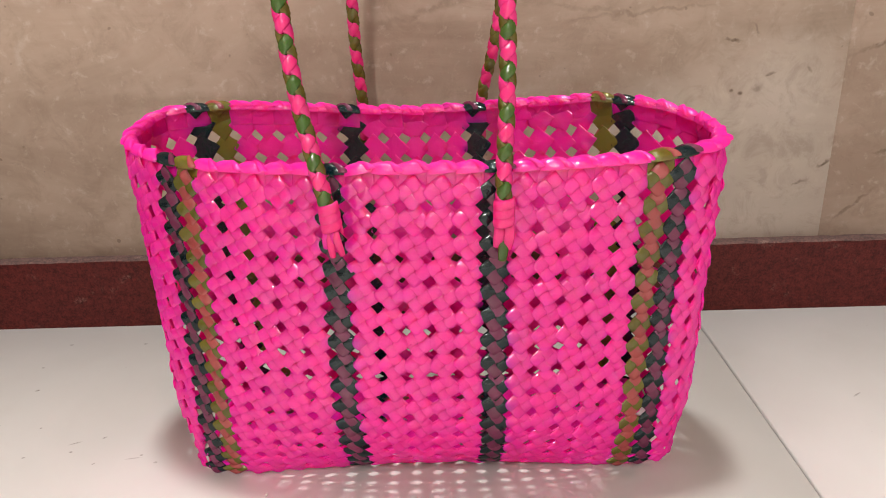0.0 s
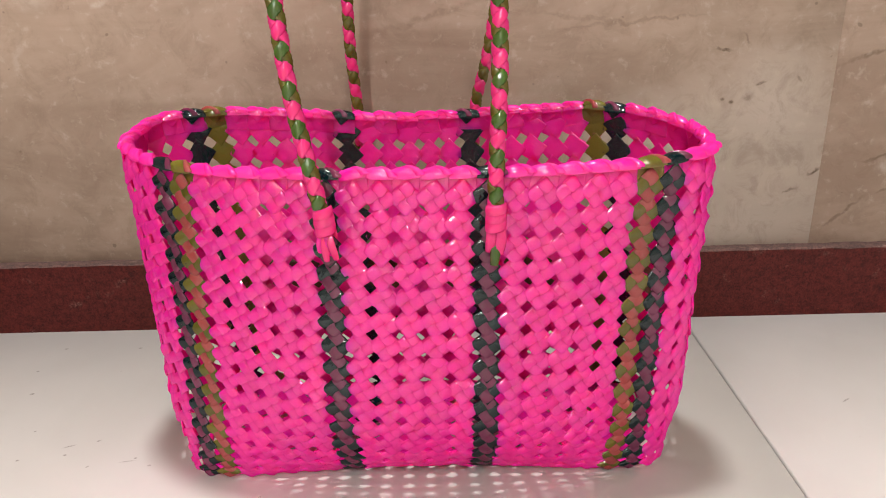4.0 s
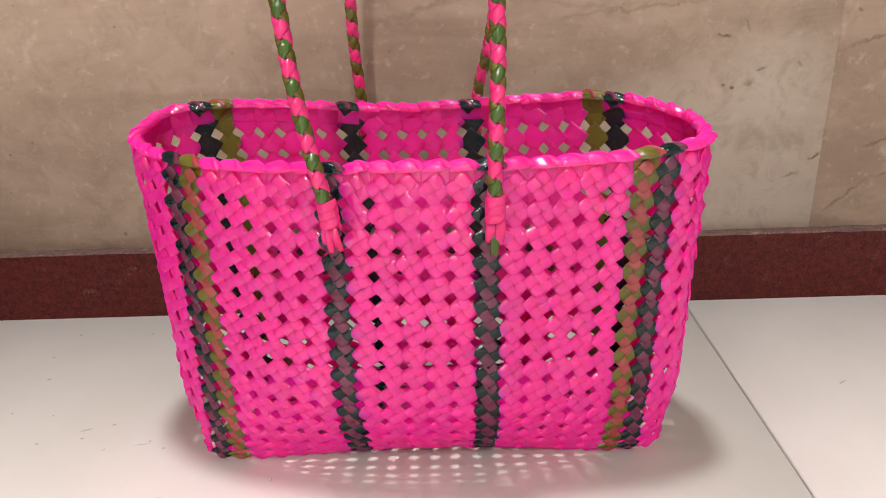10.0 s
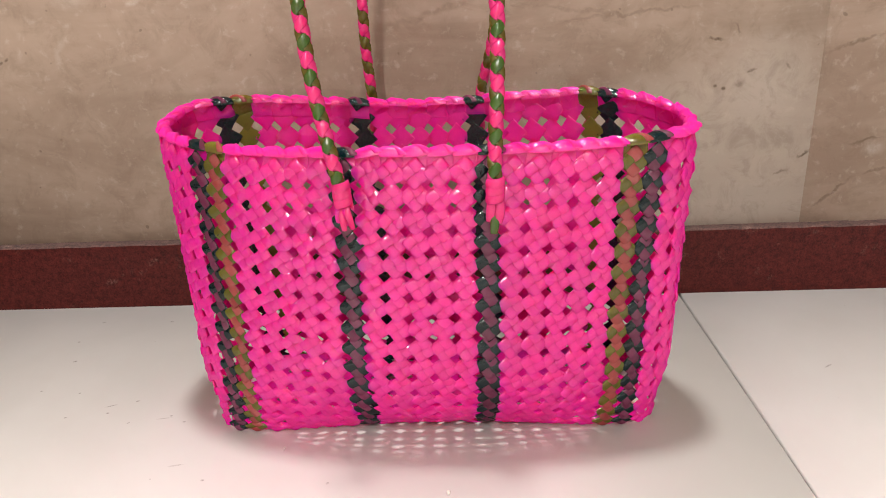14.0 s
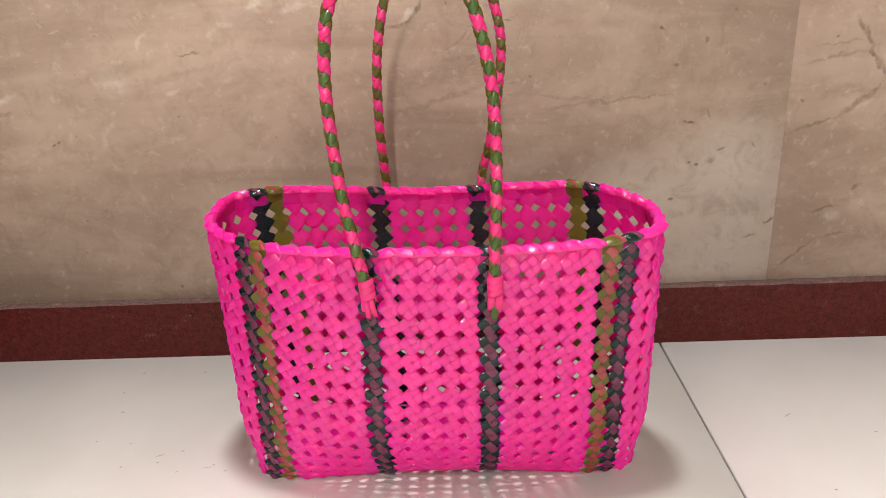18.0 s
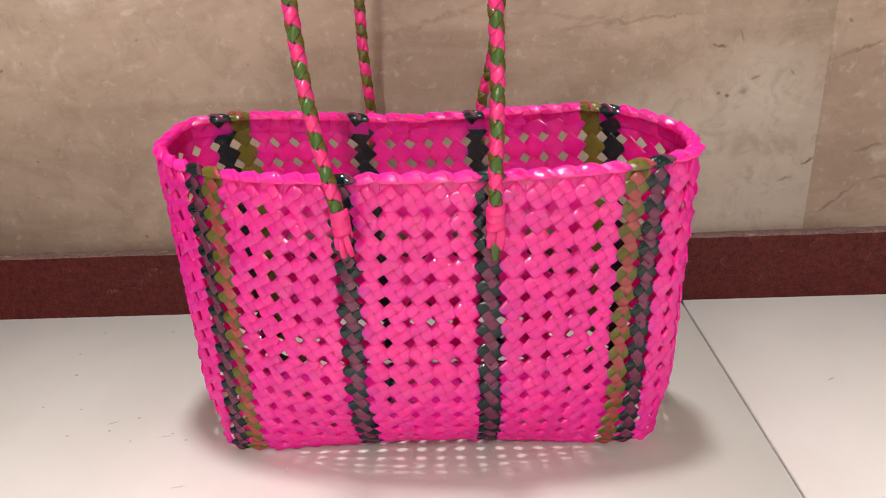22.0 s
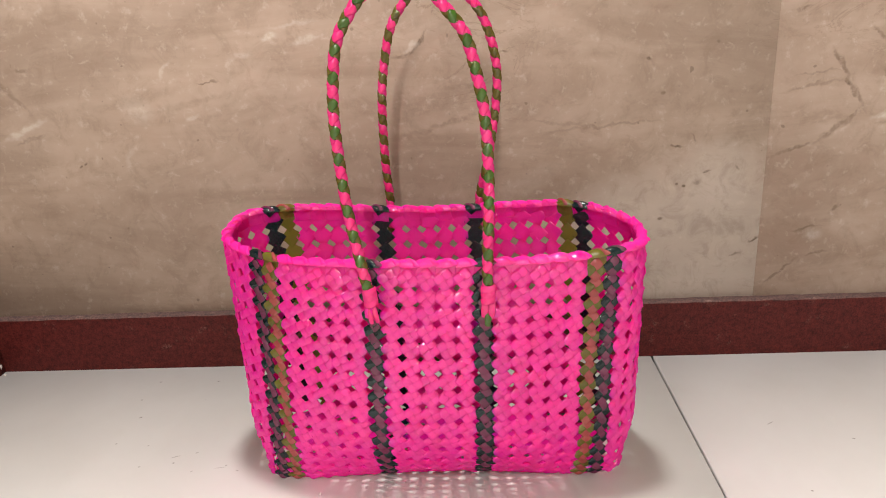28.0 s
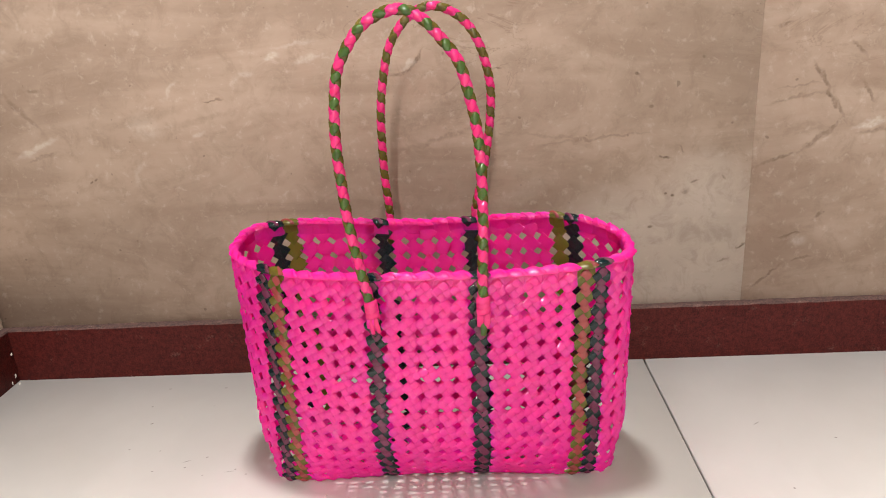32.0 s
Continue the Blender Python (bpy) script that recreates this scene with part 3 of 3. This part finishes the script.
# the rolled rim
for c in range(-COLS // 2, COLS // 2):
    kind = wires(c)
    ob = new("rim_fold", FOLDS[kind, rnd.randrange(4 if kind == "pink" else 2)])
    ob.parent = basket
    ob.matrix_basis = BASE @ knot_pose(c, ROWS + 0.24) @ wobble(c, 0)

# the woven bottom
under, stripes = [], []
for i in range(-10, 11):
    for j in range(-3, 4):
        m = Matrix.Translation((0.0 + i * 0.0165, j * 0.0165, 0.005)) @ Matrix.Diagonal((0.0165, 0.0165, -0.0165, 1))
        if abs(i) == 3:
            stripes.append((KNOTS["teal", (i + j) % 2], m))
        else:
            under.append((KNOTS["pink", (i + j) % 4], m))
joined("bottom", under, basket, "woven pink bottom of the basket")
joined("bottom_stripe", stripes, basket, "dark teal stripes across the woven bottom")


# the turned edge round the bottom
bm = bmesh.new()
f, ox, oy = outline(0.004)
ring = [Vector((np.interp(k / 240, f, ox) + 0.06, np.interp(k / 240, f, oy) + 0.207, 0.0042 + 0.0006 * math.sin(k * 1.57))) for k in range(241)]
mid = sum(ring, Vector()) / len(ring)
hoop = [q + (mid - q).normalized() * 0.0075 for q in ring]


def late_edge():
    tube(bm, hoop, 8, 0.0075, 0.0035, outs=[(q - mid).normalized() for q in hoop])
    part("bottom_edge", bm, PINK, basket, "pink wire edge turned under the bottom")


# ---- handles ----
def catmull(points, step):
    """A smooth line through points, in even steps."""
    pts = [Vector(p) for p in points]
    pts = [2 * pts[0] - pts[1]] + pts + [2 * pts[-1] - pts[-2]]
    dense = []
    for a, b, c, d in zip(pts, pts[1:], pts[2:], pts[3:]):
        for k in range(24):
            t = k / 24
            dense.append(0.5 * (2 * b + (c - a) * t + (2 * a - 5 * b + 4 * c - d) * t * t + (3 * b - a - 3 * c + d) * t ** 3))
    dense.append(pts[-2])
    co = np.array(dense)
    far = np.r_[0, np.cumsum(np.linalg.norm(np.diff(co, axis=0), axis=1))]
    n = int(far[-1] / step)
    s = np.linspace(0, far[-1], n + 1)
    return s, np.stack([np.interp(s, far, co[:, k]) for k in range(3)], 1)


def tube(bm, centres, sides, wide, thick, ahead=None, outs=None):
    """A closed flat-oval tube along centres; outs gives the flat side's normal at each."""
    rings = []
    n = len(centres)
    for i in range(n):
        run = (centres[min(n - 1, i + 1)] - centres[max(0, i - 1)]).normalized()
        out = (outs[i] - run * outs[i].dot(run)).normalized()
        across = run.cross(out)
        w = wide[i] if isinstance(wide, list) else wide
        rings.append([bm.verts.new(centres[i] + across * (w / 2 * math.cos(a)) + out * (thick / 2 * math.sin(a))) for a in (2 * math.pi * k / sides for k in range(sides))])
    for r0, r1 in zip(rings, rings[1:]):
        for k in range(sides):
            bm.faces.new((r0[k], r0[(k + 1) % sides], r1[(k + 1) % sides], r1[k]))
    bm.faces.new(rings[0][::-1])
    bm.faces.new(rings[-1])


late_edge()
CORE, LAY = 0.0032, 0.0225


def handle(points, outward, label, second=None):
    """A four-strand round braid along a line, with wrapped collars and loose tails at both feet."""
    thing = new("handle")
    thing.parent = basket
    thing["label"] = label
    s, line = catmull(points, LAY / 18)
    line = [Vector(p) + Vector((0.06, 0.207, 0)) for p in line]
    ref = Vector((0, -outward, 0))
    strands = ((1, 0.0, CERISE, "pink"), (1, math.pi, second or GREEN, "green"), (-1, 0.0, CERISE, "pink"), (-1, math.pi, OLIVE, "olive"))
    for sign, start, mat, word in strands:
        bm = bmesh.new()
        centres, outs = [], []
        for i, p in enumerate(line):
            run = (line[min(len(line) - 1, i + 1)] - line[max(0, i - 1)]).normalized()
            one = (ref - run * ref.dot(run)).normalized()
            two = run.cross(one)
            phi = 2 * math.pi * s[i] / LAY
            a = sign * phi + start
            r = CORE + sign * 0.0005 * math.cos(2 * phi)
            out = one * math.cos(a) + two * math.sin(a)
            centres.append(p + out * r)
            outs.append(out)
        tube(bm, centres, 8, 0.0074, 0.0032, outs=outs)
        part("strand", bm, mat, thing, f"twisted {word} plastic strand")
    return thing, line


FRONT = [(-0.1125, -0.3205, 0.224), (-0.1145, -0.321, 0.240), (-0.118, -0.320, 0.258), (-0.126, -0.314, 0.30), (-0.130, -0.310, 0.338), (-0.132, -0.308, 0.375), (-0.131, -0.306, 0.405),
         (-0.126, -0.306, 0.437), (-0.117, -0.306, 0.456), (-0.101, -0.306, 0.476), (-0.081, -0.306, 0.486), (-0.064, -0.306, 0.487), (-0.048, -0.306, 0.478), (-0.033, -0.306, 0.461),
         (-0.020, -0.306, 0.442), (-0.012, -0.306, 0.413), (-0.006, -0.308, 0.379), (-0.004, -0.311, 0.333), (-0.005, -0.318, 0.287), (-0.007, -0.3205, 0.245), (-0.007, -0.3205, 0.224)]
BACK = [(-0.114, -0.096, 0.215), (-0.114, -0.098, 0.256), (-0.116, -0.104, 0.310), (-0.114, -0.108, 0.376), (-0.107, -0.110, 0.420), (-0.098, -0.112, 0.450), (-0.082, -0.113, 0.473), (-0.062, -0.114, 0.487),
        (-0.040, -0.114, 0.488), (-0.015, -0.114, 0.473), (0.002, -0.112, 0.445), (0.012, -0.108, 0.402), (0.010, -0.106, 0.357), (0.000, -0.104, 0.297), (-0.010, -0.100, 0.256), (-0.012, -0.098, 0.215)]
front_handle, front_line = handle(FRONT, 1, "pink and green braided plastic handle on the near side")
back_handle, back_line = handle(BACK, -1, "pink and green braided plastic handle on the far side", OLIVE)


def collar(parent, place, along, label):
    """A flat wire wound three times round the handle's foot."""
    bm = bmesh.new()
    up = Vector(along).normalized()
    one = Vector((1, 0, 0))
    two = up.cross(one).normalized()
    one = two.cross(up)
    centres, outs = [], []
    for i in range(73):
        a = 2 * math.pi * i / 24
        out = one * math.cos(a) + two * math.sin(a)
        centres.append(Vector(place) + out * 0.0057 + up * (0.0052 * (i / 24 - 1.5)))
        outs.append(out)
    tube(bm, centres, 8, 0.0072, 0.0020, outs=outs)
    return part("collar", bm, CERISE, parent, label)


def tail(parent, points, mat, wide, label):
    """A loose flat end of wire."""
    bm = bmesh.new()
    _, line = catmull(points, 0.0015)
    line = [Vector(q) for q in line]
    n = len(line)
    tube(bm, line, 8, [wide * (0.75 + 0.25 * math.sin(math.pi * i / (n - 1))) for i in range(n)], 0.0024, outs=[Vector((0, -1, 0))] * n)
    return part("wire_end", bm, mat, parent, label)


O = Vector((0.06, 0.207, 0))
for x, dark in ((-0.1115, True), (-0.007, False)):
    foot = Vector((x, -0.3205, 0.222)) + O
    collar(front_handle, foot, (0.02 if not dark else -0.08, 0, 1), "pink wire wound round the handle foot")
    if dark:
        for k, (dx, dz, mat) in enumerate(((-0.0045, -0.020, PINK), (-0.001, -0.026, CERISE), (0.0025, -0.022, PINK), (0.005, -0.025, CERISE))):
            tail(front_handle, [foot + Vector((dx * 0.3, 0.0, -0.004)), foot + Vector((dx * 0.75, -0.001 - 0.0008 * k, dz * 0.55)), foot + Vector((dx, 0.003, dz))], mat, 0.0050, "")
    else:
        for k, (dx, dz, mat) in enumerate(((-0.003, -0.022, CERISE), (0.003, -0.024, CERISE), (0.0, -0.031, GREEN))):
            tail(front_handle, [foot + Vector((dx, 0.0, -0.004)), foot + Vector((dx, -0.002 + 0.002 * (k == 2), dz * 0.55)), foot + Vector((dx - 0.001, 0.002, dz))], mat, 0.0068, "")


# ---- flakes of old paint at the wall's corner and on the floor ----
def flake(place, normal, size, seed):
    """A thin irregular chip of dried white paint."""
    rnd = random.Random(seed)
    bm = bmesh.new()
    turn = Vector(normal).to_track_quat("Z", "Y").to_matrix()
    n = 9
    low, high = [], []
    for k in range(n):
        a, r = 2 * math.pi * k / n, size * rnd.uniform(0.4, 1.0)
        q = turn @ Vector((math.cos(a) * r * 0.55, math.sin(a) * r, 0))
        low.append(bm.verts.new(Vector(place) + q))
        high.append(bm.verts.new(Vector(place) + q * 0.85 + Vector(normal) * 0.0008))
    bm.faces.new(high)
    bm.faces.new(low[::-1])
    for k in range(n):
        bm.faces.new((low[k], low[(k + 1) % n], high[(k + 1) % n], high[k]))
    return tagged(part("paint_flake", bm, CRUMB, smooth=False), "small white flake of dried paint", "paint flake", group="paint flakes")


for k, (place, normal, size) in enumerate(((( LEDGE_X + 0.0125, -0.020, 0.012), (1, 0, 0), 0.0045), ((LEDGE_X + 0.0125, -0.030, 0.005), (1, 0, 0), 0.0035), ((LEDGE_X + 0.0125, -0.017, 0.045), (1, 0, 0), 0.0035),
                                           ((LEDGE_X + 0.018, -0.022, 0.0003), (0, 0, 1), 0.004), ((-0.182, -0.299, 0.0003), (0, 0, 1), 0.003), ((-0.046, -0.355, 0.0003), (0, 0, 1), 0.0035))):
    flake(place, normal, size, k)
